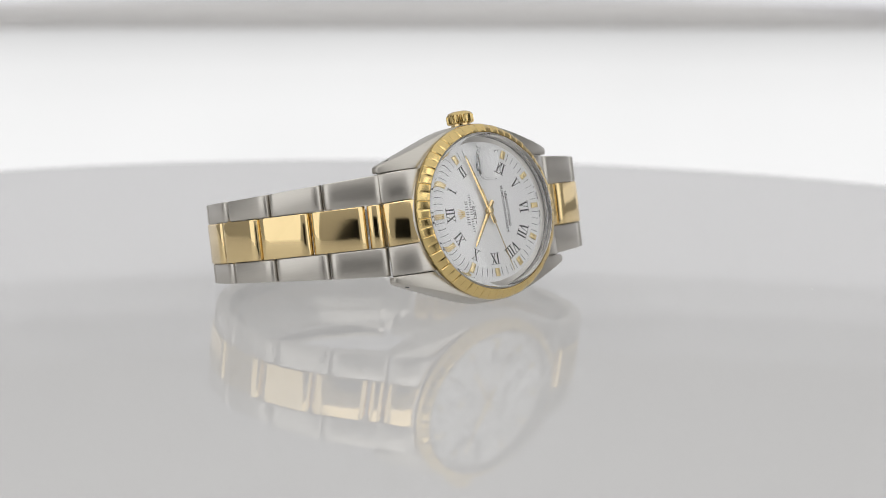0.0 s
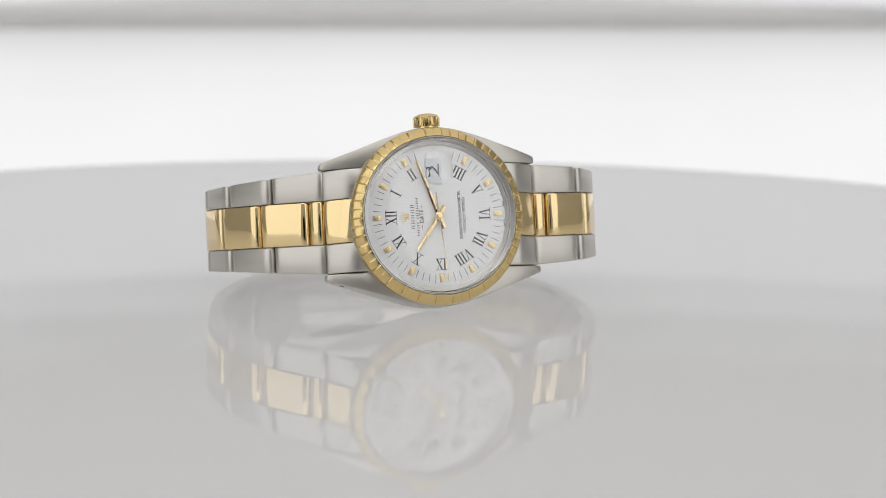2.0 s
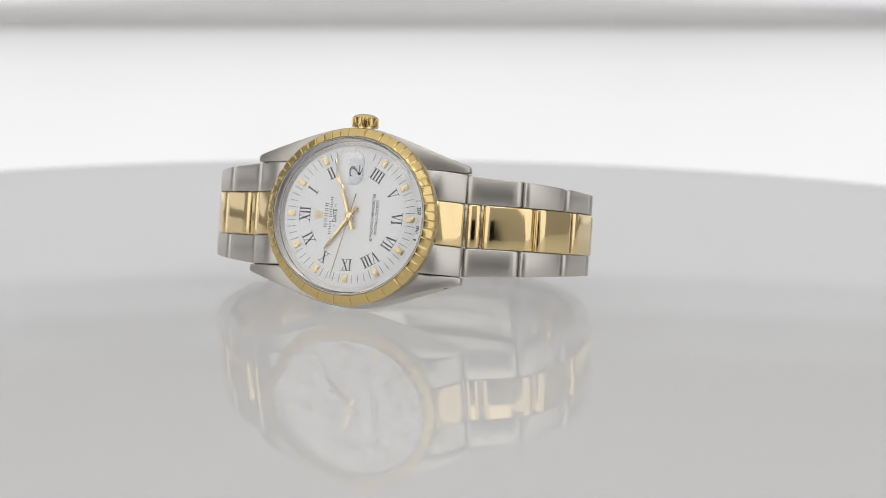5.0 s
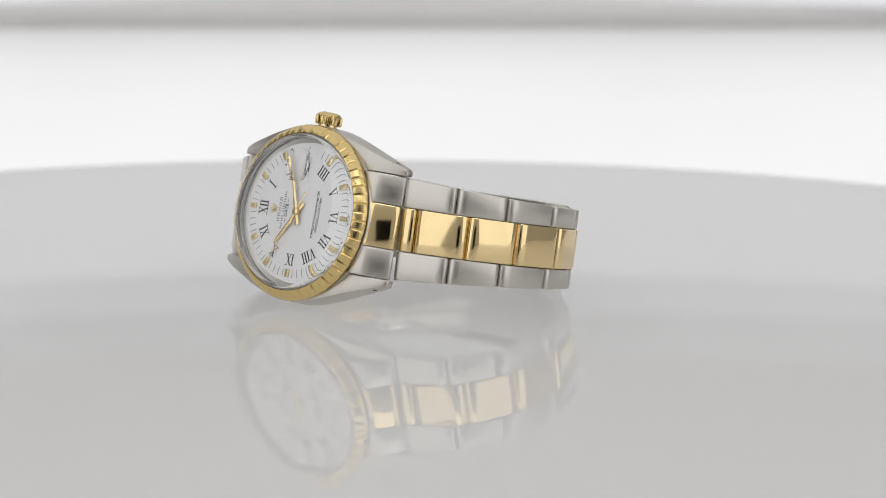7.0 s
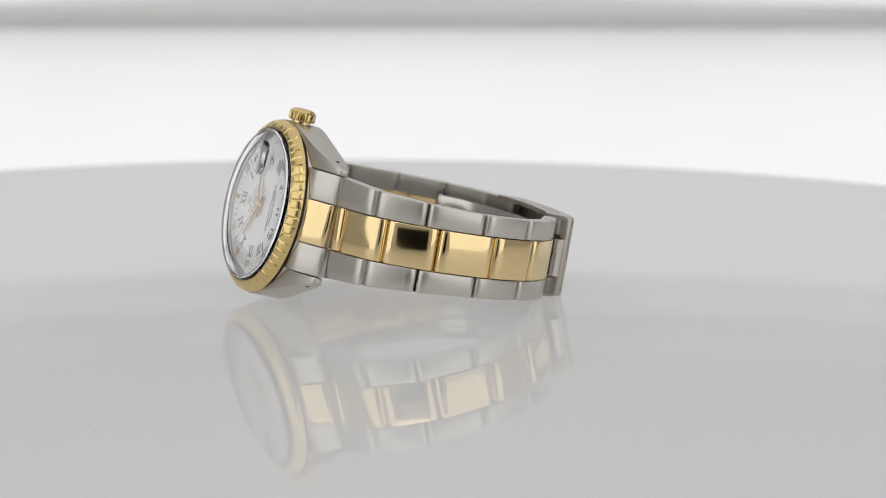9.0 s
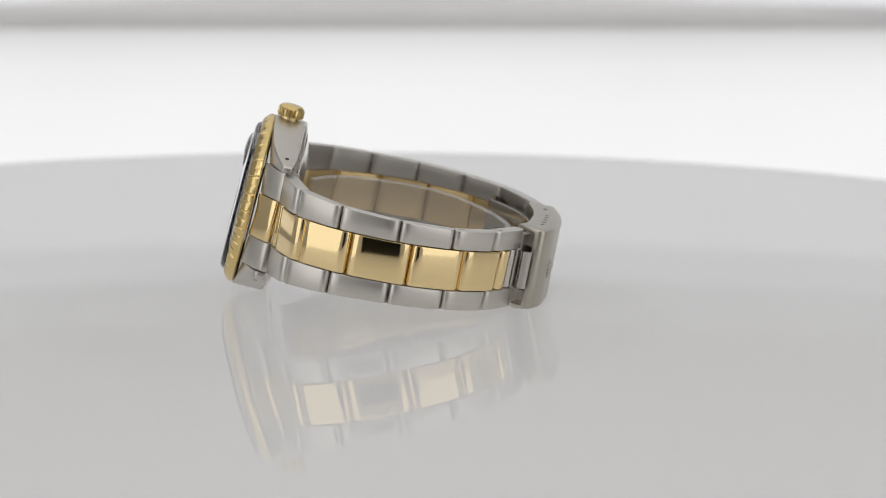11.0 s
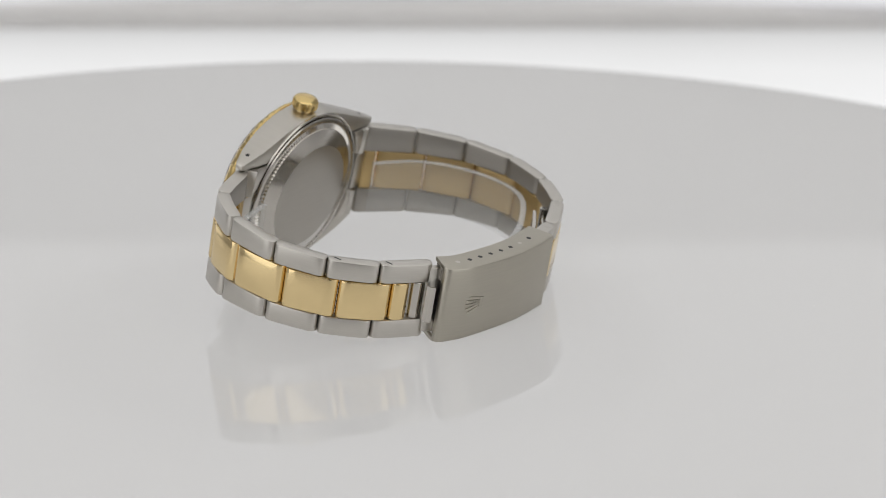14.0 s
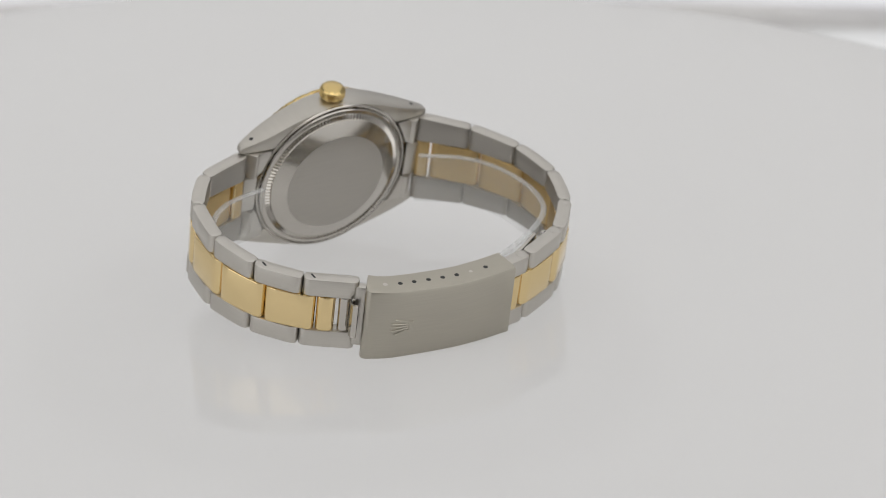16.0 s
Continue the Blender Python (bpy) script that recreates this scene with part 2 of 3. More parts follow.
def link_mesh(path, s0, s1, v0, v1, out=0.0, thick=2.7, edge=0.28, end=1.0, n=9, place=strap, flat=0.0):
    """A bracelet link between two arc lengths with rounded ends and edges; v0, v1 give its sides at an arc length."""
    bm = bmesh.new()
    ss = [s0, s0 + 0.12 * end, s0 + 0.4 * end, s0 + end] + [s0 + end + (s1 - s0 - 2 * end) * k / n for k in range(1, n)] + \
         [s1 - end, s1 - 0.4 * end, s1 - 0.12 * end, s1]
    rings = []
    for s in ss:
        d = min(s - s0, s1 - s)
        drop = end - math.sqrt(max(0.0, end * end - (end - d) ** 2)) if d < end else 0.0
        pos, nor = path.point(s)
        if flat:
            (pa, na), (pb, nb), (pm, nm) = path.point(s0), path.point(s1), path.point((s0 + s1) / 2)
            u = (s - s0) / (s1 - s0)
            chord = pa.lerp(pb, u) + nm * (nm.dot(pm - (pa + pb) / 2) * 0.55)
            pos, nor = pos.lerp(chord, flat), nor.lerp(nm, flat).normalized()
        e1, e0 = out - drop * 0.9, out - thick + drop * 0.6
        a, b = v0(s), v1(s)
        c = min(edge, (e1 - e0) / 2.2)
        rings.append([place(pos.x + nor.x * e, v, pos.y + nor.y * e) for v, e in rounded(a, b, e0, e1, c)])
    loft(bm, rings)
    return bm


def empty(name, m=None):
    ob = new(name)
    ob.empty_display_size = 0.01
    if m is not None:
        ob.matrix_world = m
    return ob


# ------------------------------------------------------------------ studio
def plain(name, x0, x1, y0, y1, z0, z1, mat, label, category, bevel=0.0, parent=None):
    bm = bmesh.new()
    box(bm, x0, x1, y0, y1, z0, z1, bevel)
    ob = part(name, bm, mat, parent, label, unit=1.0, smooth=0)
    return tagged(ob, label, category, kind="structure") if parent is None else ob


plain("floor", -1.0, 1.0, -2.2, 1.5, -0.42, -0.40, TENT_WHITE, "white studio floor under the turntable", "floor")
plain("wall_west", -0.92, -0.90, -0.78, 1.5, -0.40, 1.0, SIDE_GREY, "light grey cloth side wall of the light tent", "wall")
plain("wall_east", 0.90, 0.92, -0.78, 1.5, -0.40, 1.0, SIDE_GREY, "light grey cloth side wall of the light tent", "wall")
plain("wall_north", -0.92, 0.92, 1.5, 1.52, -0.42, 1.02, TENT_WHITE, "white cloth back wall of the light tent", "wall")
plain("ceiling", -0.92, 0.92, -0.78, 1.5, 1.0, 1.02, TENT_WHITE, "white cloth roof of the light tent", "ceiling")
for sgn, side in ((-1, "left"), (1, "right")):
    x0, x1 = sorted((sgn * 0.14, sgn * 0.92))
    plain("wall_south", x0, x1, -0.80, -0.78, -0.40, 1.0, FRONT_GREY, "pale grey cloth front wall beside the camera slot", "wall")
plain("wall_south", -0.139, 0.139, -0.80, -0.78, 0.285, 1.0, FRONT_GREY, "pale grey cloth front wall over the camera slot", "wall")
plain("wall_studio", -0.92, 0.92, -2.2, -2.18, -0.40, 1.0, ROOM_DARK, "dark studio wall behind the camera", "wall")
plain("wall_studio", -0.94, -0.92, -2.2, -0.8, -0.40, 1.0, ROOM_DARK, "dark studio side wall behind the camera", "wall")
plain("wall_studio", 0.92, 0.94, -2.2, -0.8, -0.40, 1.0, ROOM_DARK, "dark studio side wall behind the camera", "wall")
plain("ceiling", -0.94, 0.94, -2.2, -0.80, 1.0, 1.02, ROOM_DARK, "dark studio ceiling behind the camera", "ceiling")


def bent_strip(bm, radius, z0, z1, thick, half):
    """An upright strip bent round the turntable's axis, behind it."""
    rings = []
    for k in range(41):
        a = radians(90 - half + 2 * half * k / 40)
        rings.append([(r * math.cos(a), r * math.sin(a), z) for r, z in rounded(radius, radius + thick, z0, z1, min(thick, z1 - z0) * 0.25)])
    loft(bm, rings)


def backdrop_panel():
    """A bent backlit screen on the far end of the camera's arm, with a grey rail across it."""
    top = tagged(empty("backdrop_panel"), "bent white backlit screen with a grey rail behind the turntable", "backdrop screen")
    bm = bmesh.new()
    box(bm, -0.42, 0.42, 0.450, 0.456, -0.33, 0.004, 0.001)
    part("light_sheet", bm, PANEL_GLOW, top, "white diffuser with its glow dimmed towards the top", unit=1.0, smooth=0)
    bm = bmesh.new()
    rings = [[(x, 0.449 + y, z) for y, z in rounded(-0.004, 0.004, 0.0035, 0.0125, 0.0039, 6)] for x in (-0.42, -0.2, 0.0, 0.2, 0.42)]
    loft(bm, rings)
    part("cross_rail", bm, RAIL_GREY, top, "grey metal rail", unit=1.0, smooth=60)
    bm = bmesh.new()
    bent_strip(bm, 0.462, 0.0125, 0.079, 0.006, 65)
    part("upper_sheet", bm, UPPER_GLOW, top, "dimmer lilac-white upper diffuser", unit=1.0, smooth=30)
    # added glowing strips, out of view: soften the dark band reflected in the table
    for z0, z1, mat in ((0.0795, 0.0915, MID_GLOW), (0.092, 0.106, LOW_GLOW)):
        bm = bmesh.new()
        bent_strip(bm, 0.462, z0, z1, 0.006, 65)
        part("reflection_fill_strip", bm, mat, top, "added dim strip that lightens the table's reflection", unit=1.0, smooth=30)
    return top


def turntable():
    """The glossy white disc with its foot and some dust."""
    top = tagged(empty("turntable"), "round glossy white acrylic turntable", "turntable")
    bm = bmesh.new()
    lathe(bm, [(0.0, 0.0), (60, 0.0), (120, 0.0), (203.0, 0.0), (203.8, 0.0), (204.6, -0.3), (205, -1.0), (205, -4.0), (204, -5.0), (100, -5.0), (0.0, -5.0)], 192)
    bmesh.ops.remove_doubles(bm, verts=bm.verts, dist=0.001)
    part("disc", bm, TABLE_WHITE, top, smooth=12)
    bm = bmesh.new()
    lathe(bm, [(0.0, -5.2), (60, -5.2), (60, -40), (80, -60), (80, -399.5), (0, -399.5)], 64)
    bmesh.ops.remove_doubles(bm, verts=bm.verts, dist=0.001)
    part("foot", bm, TENT_WHITE, top, "white drum under the disc", smooth=30)
    rnd = random.Random(4)
    for x, y, r in ((69.6, -82.6, 0.42), (82.5, -45.8, 0.2), (-60, 70, 0.16), (40, -95, 0.15), (-95, -40, 0.16), (100, 30, 0.16)):
        bm = bmesh.new()
        bmesh.ops.create_icosphere(bm, subdivisions=1, radius=r)
        for v in bm.verts:
            v.co *= rnd.uniform(0.6, 1.2)
            v.co.z *= 0.35
        bmesh.ops.translate(bm, vec=(x, y, r * 0.25), verts=bm.verts)
        part("dust_speck", bm, DUST, top, "tiny grey speck of dust")
    return top


BACKDROP = backdrop_panel()
TURNTABLE = turntable()

# ------------------------------------------------------------------ the watch
# its own space: origin at the dial's centre, x from twelve to six, y to the crown, z out of the dial, in millimetres
WATCH_REST = Matrix(((0.99593, 0.02793, -0.08564, -0.00056), (-0.08995, 0.25636, -0.96239, -0.02663), (-0.00493, 0.96618, 0.25783, 0.01819), (0, 0, 0, 1)))
WATCH = tagged(empty("wristwatch"), "steel and gold wristwatch with white dial standing on its edge", "wristwatch")


def lerp(x, xs, ys):
    return float(np.interp(x, xs, ys))


def case():
    bm = bmesh.new()
    lathe(bm, [(0, -0.6), (16.2, -0.6), (16.7, -0.8), (16.95, -1.3), (16.95, -5.6), (16.9, -6.0), (16.8, -6.2), (0, -6.2)], 128)
    bmesh.ops.remove_doubles(bm, verts=bm.verts, dist=0.001)
    for side in (1, -1):
        rings = []
        xs = [-21.2, -21.1, -20.8, -20.2, -19, -17.5, -16, -14, -12, -10, -8, -6, -4, -2, 0, 2, 4, 6, 8, 10, 12, 14, 16, 17.5, 19, 20.2, 20.8, 21.1, 21.2]
        for x in xs:
            a = abs(x)
            yo = lerp(a, [0, 2, 4, 6, 8, 10, 12, 14, 16, 18, 19.5, 20.6, 21.2], [17.0, 16.9, 16.6, 16.1, 15.5, 14.85, 14.15, 13.45, 12.8, 12.15, 11.65, 11.3, 11.0])
            zt = lerp(a, [0, 6, 9, 12, 15, 18, 20, 21.2], [-0.35, -0.4, -0.6, -0.95, -1.6, -2.6, -3.5, -4.1])
            zb = lerp(a, [0, 10, 13, 16, 19, 21.2], [-6.15, -6.25, -6.4, -6.4, -6.15, -5.8])
            d = 21.2 - a
            k = max(0.0, 0.3 - math.sqrt(max(0.0, 0.09 - (0.3 - d) ** 2))) if d < 0.3 else 0.0
            rings.append([(x, side * y, z) for y, z in rounded(9.85 + k, yo - k, zb + k, zt - k, 0.22)])
        loft(bm, rings)
    part("case", bm, STEEL_FLAT, WATCH, "brushed steel case with drilled lugs")


def bezel():
    n, per = 30, 16
    cut = [0.17, 0.0, 0.015, 0.03, 0.045, 0.06, 0.075, 0.09, 0.19, 0.09, 0.075, 0.06, 0.045, 0.03, 0.015, 0.0]
    prof = [(15.05, -0.4), (16.6, -0.4), (16.85, -0.1), (16.85, 0.4), (16.65, 0.85), (15.95, 1.5), (15.35, 1.9), (15.1, 1.95), (15.0, 1.75), (15.0, -0.4)]

    def shape(i, k, r, z):
        c = cut[i % per] if k in (3, 4, 5, 6) else 0.0
        return r - c * 0.55, z - c * 0.75
    bm = bmesh.new()
    lathe(bm, prof, n * per, shape)
    part("bezel", bm, GOLD_BEZEL, WATCH, "finely ribbed yellow gold bezel", smooth=25)
    bm = bmesh.new()
    lathe(bm, [(15.0, 1.78), (14.97, 1.85), (14.9, 1.85), (14.86, 1.6), (14.78, 0.42), (14.15, 0.34), (13.35, 0.05), (13.35, -0.2), (15.0, -0.2)], 128)
    part("rehaut_ring", bm, RIM_STEEL, WATCH, "polished steel ring round the dial")


def crystal():
    bm = bmesh.new()
    outer = [(14.6, 0.45), (14.72, 1.3), (14.72, 2.2), (14.5, 2.6), (14.1, 2.85), (13.2, 3.0), (10, 3.2), (5, 3.36), (0.001, 3.42)]
    inner = [(14.0, 0.45), (13.95, 1.25), (13.4, 1.52), (10, 1.72), (5, 1.88), (0.001, 1.94)]
    lathe(bm, outer[::-1], 128)
    lathe(bm, inner, 128)
    lathe(bm, [outer[0], inner[0]], 128)
    bmesh.ops.remove_doubles(bm, verts=bm.verts, dist=0.004)
    ob = part("crystal", bm, ACRYLIC, WATCH, "clear domed acrylic crystal", smooth=30)
    ob.visible_shadow = False
    # the date magnifier, a low lens on the crystal
    bm = bmesh.new()
    hx, hy, cy, rad = 2.75, 3.3, 8.9, 10.5
    rings = []
    for k in range(9):
        f = 1 - k / 8
        ring = []
        for i in range(48):
            a = 2 * math.pi * i / 48
            cx_, sx_ = math.cos(a), math.sin(a)
            px = hx * f * math.copysign(abs(cx_) ** 0.6, cx_)
            py = hy * f * math.copysign(abs(sx_) ** 0.6, sx_)
            d2 = px * px + py * py
            zz = 3.18 + 0.10 + (math.sqrt(rad * rad - d2) - math.sqrt(rad * rad - hx * hx - hy * hy * 0.6))
            ring.append((px, cy + py, max(zz, 3.28) if f < 1 else 3.28))
        rings.append(ring)
    base = [(x, y, 3.12) for x, y, z in rings[0]]
    loft(bm, [base] + rings[:-1] + [[(x * 0.02, cy + (y - cy) * 0.02, z) for x, y, z in rings[-2]]])
    ob2 = part("date_magnifier", bm, ACRYLIC, ob, "small clear lens over the date", smooth=50)
    ob2.visible_shadow = False


def stroke(bm, x0, y0, x1, y1, w, z=0.0, h=0.03):
    """A printed bar from one point to another."""
    d = Vector((x1 - x0, y1 - y0))
    n = Vector((-d.y, d.x)).normalized() * (w / 2)
    lo = [bm.verts.new((x, y, z)) for x, y in ((x0 + n.x, y0 + n.y), (x1 + n.x, y1 + n.y), (x1 - n.x, y1 - n.y), (x0 - n.x, y0 - n.y))]
    hi = [bm.verts.new((v.co.x, v.co.y, z + h)) for v in lo]
    bm.faces.new(hi)
    bm.faces.new(lo[::-1])
    for i in range(4):
        bm.faces.new((lo[i], lo[(i + 1) % 4], hi[(i + 1) % 4], hi[i]))


GLYPH_W = {"I": 0.62, "V": 1.35, "X": 1.3}


def roman(bm, text, size):
    """Serif roman figures in bars, centred, reading along +x with their tops to +y."""
    total = sum(GLYPH_W[c] for c in text) * size * 0.5
    x, hgt = -total / 2, size / 2
    lift = 0.0
    for c in text:
        w = GLYPH_W[c] * size * 0.5
        m = x + w / 2
        t = size * 0.13
        lift += 0.0006
        if c == "I":
            stroke(bm, m, -hgt, m, hgt, t, lift)
            ser = [(m, 0.2)]
        elif c == "V":
            stroke(bm, x + w * 0.16, hgt, m, -hgt, t, lift)
            stroke(bm, x + w * 0.84, hgt, m, -hgt, t * 0.4, lift + 0.0003)
            ser = [(x + w * 0.16, 0.2), (x + w * 0.84, 0.16)]
        else:
            stroke(bm, x + w * 0.16, hgt, x + w * 0.84, -hgt, t, lift)
            stroke(bm, x + w * 0.84, hgt, x + w * 0.16, -hgt, t * 0.4, lift + 0.0003)
            ser = [(x + w * 0.16, 0.2), (x + w * 0.84, 0.18)]
        for sx, half in ser:
            stroke(bm, sx - half * size, hgt, sx + half * size, hgt, size * 0.045, lift + 0.004)
            if c != "V":
                stroke(bm, sx - half * size, -hgt, sx + half * size, -hgt, size * 0.045, lift + 0.004)
        x += w


def lettering(text, size, depth=0.02, bold=0.018):
    """The built-in font as a mesh, centred, in millimetres."""
    cu = bpy.data.curves.new("lettering", "FONT")
    cu.body, cu.size, cu.extrude, cu.align_x, cu.align_y, cu.resolution_u = text, size, depth / 2, "CENTER", "CENTER", 3
    cu.offset = size * bold
    ob = new("lettering", cu)
    me = bpy.data.meshes.new_from_object(ob.evaluated_get(bpy.context.evaluated_depsgraph_get()))
    bpy.data.objects.remove(ob)
    bm = bmesh.new()
    bm.from_mesh(me)
    bpy.data.meshes.remove(me)
    return bm


def coronet(bm, place):
    """A fan of five tapering prongs with round tips on an oval foot; place(u, v, h) sets a point that lies across, along and above."""
    def bar(a, b, wa, wb, h):
        n = Vector((-(b - a).y, (b - a).x)).normalized()
        rings = []
        for p, w in ((a, wa), ((a + b) / 2, (wa + wb) / 2), (b, wb)):
            rings.append([place(p.x + n.x * o, p.y + n.y * o, z) for o, z in ((-w, 0), (-w * 0.8, h * 0.7), (0, h), (w * 0.8, h * 0.7), (w, 0))])
        loft(bm, rings)
    for k in range(-2, 3):
        tip = Vector((0.46 * k, 0.92 - 0.045 * k * k))
        bar(Vector((0.24 * k, 0.2)), tip, 0.15, 0.095, 0.9 - 0.05 * abs(k))
        rings = []
        for j in range(5):
            e = radians(j * 22)
            rings.append([place(tip.x + 0.125 * math.cos(e) * math.cos(g), tip.y + 0.08 * math.cos(e) * math.sin(g), math.sin(e)) for g in [i * math.pi / 5 for i in range(10)]])
        loft(bm, rings)
    bar(Vector((-0.62, 0.1)), Vector((0.62, 0.1)), 0.11, 0.11, 0.8)


# print on the dial reads with its top towards twelve, which is -x
PRINT = Matrix.Rotation(radians(90), 4, "Z")


def dial():
    bm = bmesh.new()
    lathe(bm, [(0, 0), (8, 0), (14.0, 0), (14.0, -0.4), (0, -0.4)], 96)
    bmesh.ops.remove_doubles(bm, verts=bm.verts, dist=0.001)
    d = part("dial", bm, DIAL_WHITE, WATCH, "plain white dial")
    names = ["XII", "I", "II", None, "IIII", "V", "VI", "VII", "VIII", "IX", "X", "XI"]
    for h in range(12):
        a = radians(h * 30)
        turn = Matrix.Rotation(-a, 4, "Z") @ Matrix.Rotation(radians(90), 4, "Z")
        if names[h]:
            bm = bmesh.new()
            roman(bm, names[h], 2.1)
            bmesh.ops.transform(bm, matrix=Matrix.Rotation(radians(90) - a, 4, "Z") @ Matrix.Translation((0, 9.15, 0.004)), verts=bm.verts)
            part("numeral", bm, INK, d, "black roman numeral", smooth=0)
            bm = bmesh.new()
            box(bm, -0.47, 0.47, 11.0, 12.6, 0.004, 0.30, 0.04)
            bmesh.ops.transform(bm, matrix=Matrix.Rotation(radians(90) - a, 4, "Z"), verts=bm.verts)
            part("hour_marker", bm, GOLD_SATIN, d, "raised gold baton", smooth=30)
    for k in range(60):
        if (k % 5 == 0 and k != 15) or k in (13, 14, 16, 17):
            continue
        a = radians(90 - 6 * k)
        bm = bmesh.new()
        stroke(bm, 0, 12.2 if k == 15 else 11.05, 0, 12.65, 0.16 if k == 15 else 0.085, 0.004)
        bmesh.ops.transform(bm, matrix=Matrix.Rotation(a, 4, "Z"), verts=bm.verts)
        part("minute_tick", bm, INK, d, smooth=0)
    # the maker's name and line as plain bars, the rest lettered
    bm = bmesh.new()
    for k in range(5):
        for dx in (-0.2, 0.22):
            stroke(bm, -1.95 + k * 0.98 + dx, 4.62, -1.95 + k * 0.98 + dx, 5.28, 0.15, 0.004)
    bmesh.ops.transform(bm, matrix=PRINT, verts=bm.verts)
    part("name_bars", bm, INK, d, "black bars of print under the emblem", smooth=0)
    bm = bmesh.new()
    for k in range(16):
        if k != 6:
            stroke(bm, -3.5 + k * 0.46, 3.74, -3.5 + k * 0.46, 4.2, 0.16, 0.004)
    bmesh.ops.transform(bm, matrix=PRINT, verts=bm.verts)
    part("line_bars", bm, INK, d, "fine black bars of print", smooth=0)
    for text, size, y, wide in (("DATE", 0.95, 3.15, 1.05), ("SUPERLATIVE CHRONOMETER", 0.66, -4.35, 1.0), ("OFFICIALLY CERTIFIED", 0.66, -5.15, 1.0)):
        bm = lettering(text, size)
        bmesh.ops.transform(bm, matrix=PRINT @ Matrix.Translation((0, y, 0.014)) @ Matrix.Diagonal((wide, 1.15, 1, 1)), verts=bm.verts)
        part("dial_print", bm, INK, d, "small black printed words", smooth=0)
    for x in (-1.95, 1.95):
        bm = bmesh.new()
        stroke(bm, x - 0.3, 3.15, x + 0.3, 3.15, 0.1, 0.004)
        bmesh.ops.transform(bm, matrix=PRINT, verts=bm.verts)
        part("dial_dash", bm, INK, d, smooth=0)
    for text, s in (("SWISS", 1), ("MADE", -1), ("T", 2.1), ("T", -2.1)):
        bm = lettering(text, 0.5)
        bmesh.ops.transform(bm, matrix=Matrix.Rotation(radians(90 + s * 7.5), 4, "Z") @ Matrix.Translation((0, -13.2, 0.014)), verts=bm.verts)
        part("dial_print", bm, INK, d, "tiny black printed words at six", smooth=0)
    bm = bmesh.new()
    coronet(bm, lambda u, v, h: PRINT @ Vector((u * 0.92, 5.62 + v * 1.75, 0.004 + h * 0.12)))
    part("emblem", bm, GOLD_SATIN, d, "small raised gold fan emblem", smooth=30)
    # date window
    bm = bmesh.new()
    box(bm, -1.0, 1.0, 6.8, 10.6, 0.003, 0.012)
    w = part("date_window", bm, DATE_CARD, d, "pale date disc in its window", smooth=0)
    bm = bmesh.new()
    for x0, y0, x1, y1 in ((-1.03, 6.77, 1.03, 6.77), (-1.03, 10.63, 1.03, 10.63), (-1.03, 6.77, -1.03, 10.63), (1.03, 6.77, 1.03, 10.63)):
        stroke(bm, x0, y0, x1, y1, 0.08, 0.002, 0.03)
    part("window_frame", bm, DATE_CARD, w, smooth=0)
    bm = lettering("2", 3.0, bold=0.0)
    bmesh.ops.transform(bm, matrix=Matrix.Translation((0, 8.65, 0.026)) @ PRINT @ Matrix.Diagonal((1.5, 0.85, 1, 1)), verts=bm.verts)
    part("date_numeral", bm, INK, w, "black date figure 2", smooth=0)
    return d


def baton(length, tail, w0, w1, z, h):
    """A ridged hand pointing to +y."""
    bm = bmesh.new()
    rings = []
    for y, w in ((-tail, w0), (0, w0), (length * 0.92, w1), (length, w1 * 0.35)):
        rings.append([(-w / 2, y, z), (-w / 2, y, z + h * 0.5), (0, y, z + h), (w / 2, y, z + h * 0.5), (w / 2, y, z)])
    loft(bm, rings)
    return bm


def pointers():
    for name, bm, ang in (("hour_hand", baton(7.9, 2.2, 0.85, 0.55, 0.42, 0.2), 305.0), ("minute_hand", baton(11.5, 2.6, 0.85, 0.5, 0.68, 0.2), 70.5)):
        bmesh.ops.transform(bm, matrix=Matrix.Rotation(radians(90 - ang), 4, "Z"), verts=bm.verts)
        part(name, bm, GOLD, WATCH, "slim gold baton hand", smooth=20)
    bm = bmesh.new()
    lathe(bm, [(0, 0.0), (0.55, 0.0), (0.75, 0.3), (0.75, 1.05), (0.6, 1.18), (0.25, 1.2), (0, 1.2)], 32)
    bmesh.ops.remove_doubles(bm, verts=bm.verts, dist=0.001)
    part("centre_pin", bm, GOLD, WATCH)
    bm = baton(12.4, 4.4, 0.22, 0.14, 0.95, 0.1)
    return part("second_hand", bm, GOLD, WATCH, "thin gold sweep hand", smooth=20)


def crown():
    bm = bmesh.new()
    n, per = 20, 6

    def shape(i, k, r, z):
        return (r - ({2: 0.2, 3: 0.36, 4: 0.34, 5: 0.05}.get(k, 0.0) * (1.0, 1.0, 0.55, 0.0, 0.0, 0.55)[i % per]), z)
    lathe(bm, [(0, 0), (2.0, 0), (2.4, 0.05), (2.6, 0.3), (2.6, 1.45), (2.5, 1.75), (2.1, 2.2), (1.4, 2.44), (0, 2.52)], n * per, shape)
    bmesh.ops.remove_doubles(bm, verts=bm.verts, dist=0.001)
    m = Matrix.Translation((0, 17.3, -3.0)) @ Matrix.Rotation(radians(-90), 4, "X")
    bmesh.ops.transform(bm, matrix=m, verts=bm.verts)
    c = part("crown", bm, GOLD_BEZEL, WATCH, "fluted gold winding crown", smooth=35)
    bm = bmesh.new()
    lathe(bm, [(1.9, -1.2), (1.9, 0.1), (0, 0.1), (0, -1.2)], 32)
    bmesh.ops.transform(bm, matrix=m, verts=bm.verts)
    part("crown_neck", bm, GOLD, c)


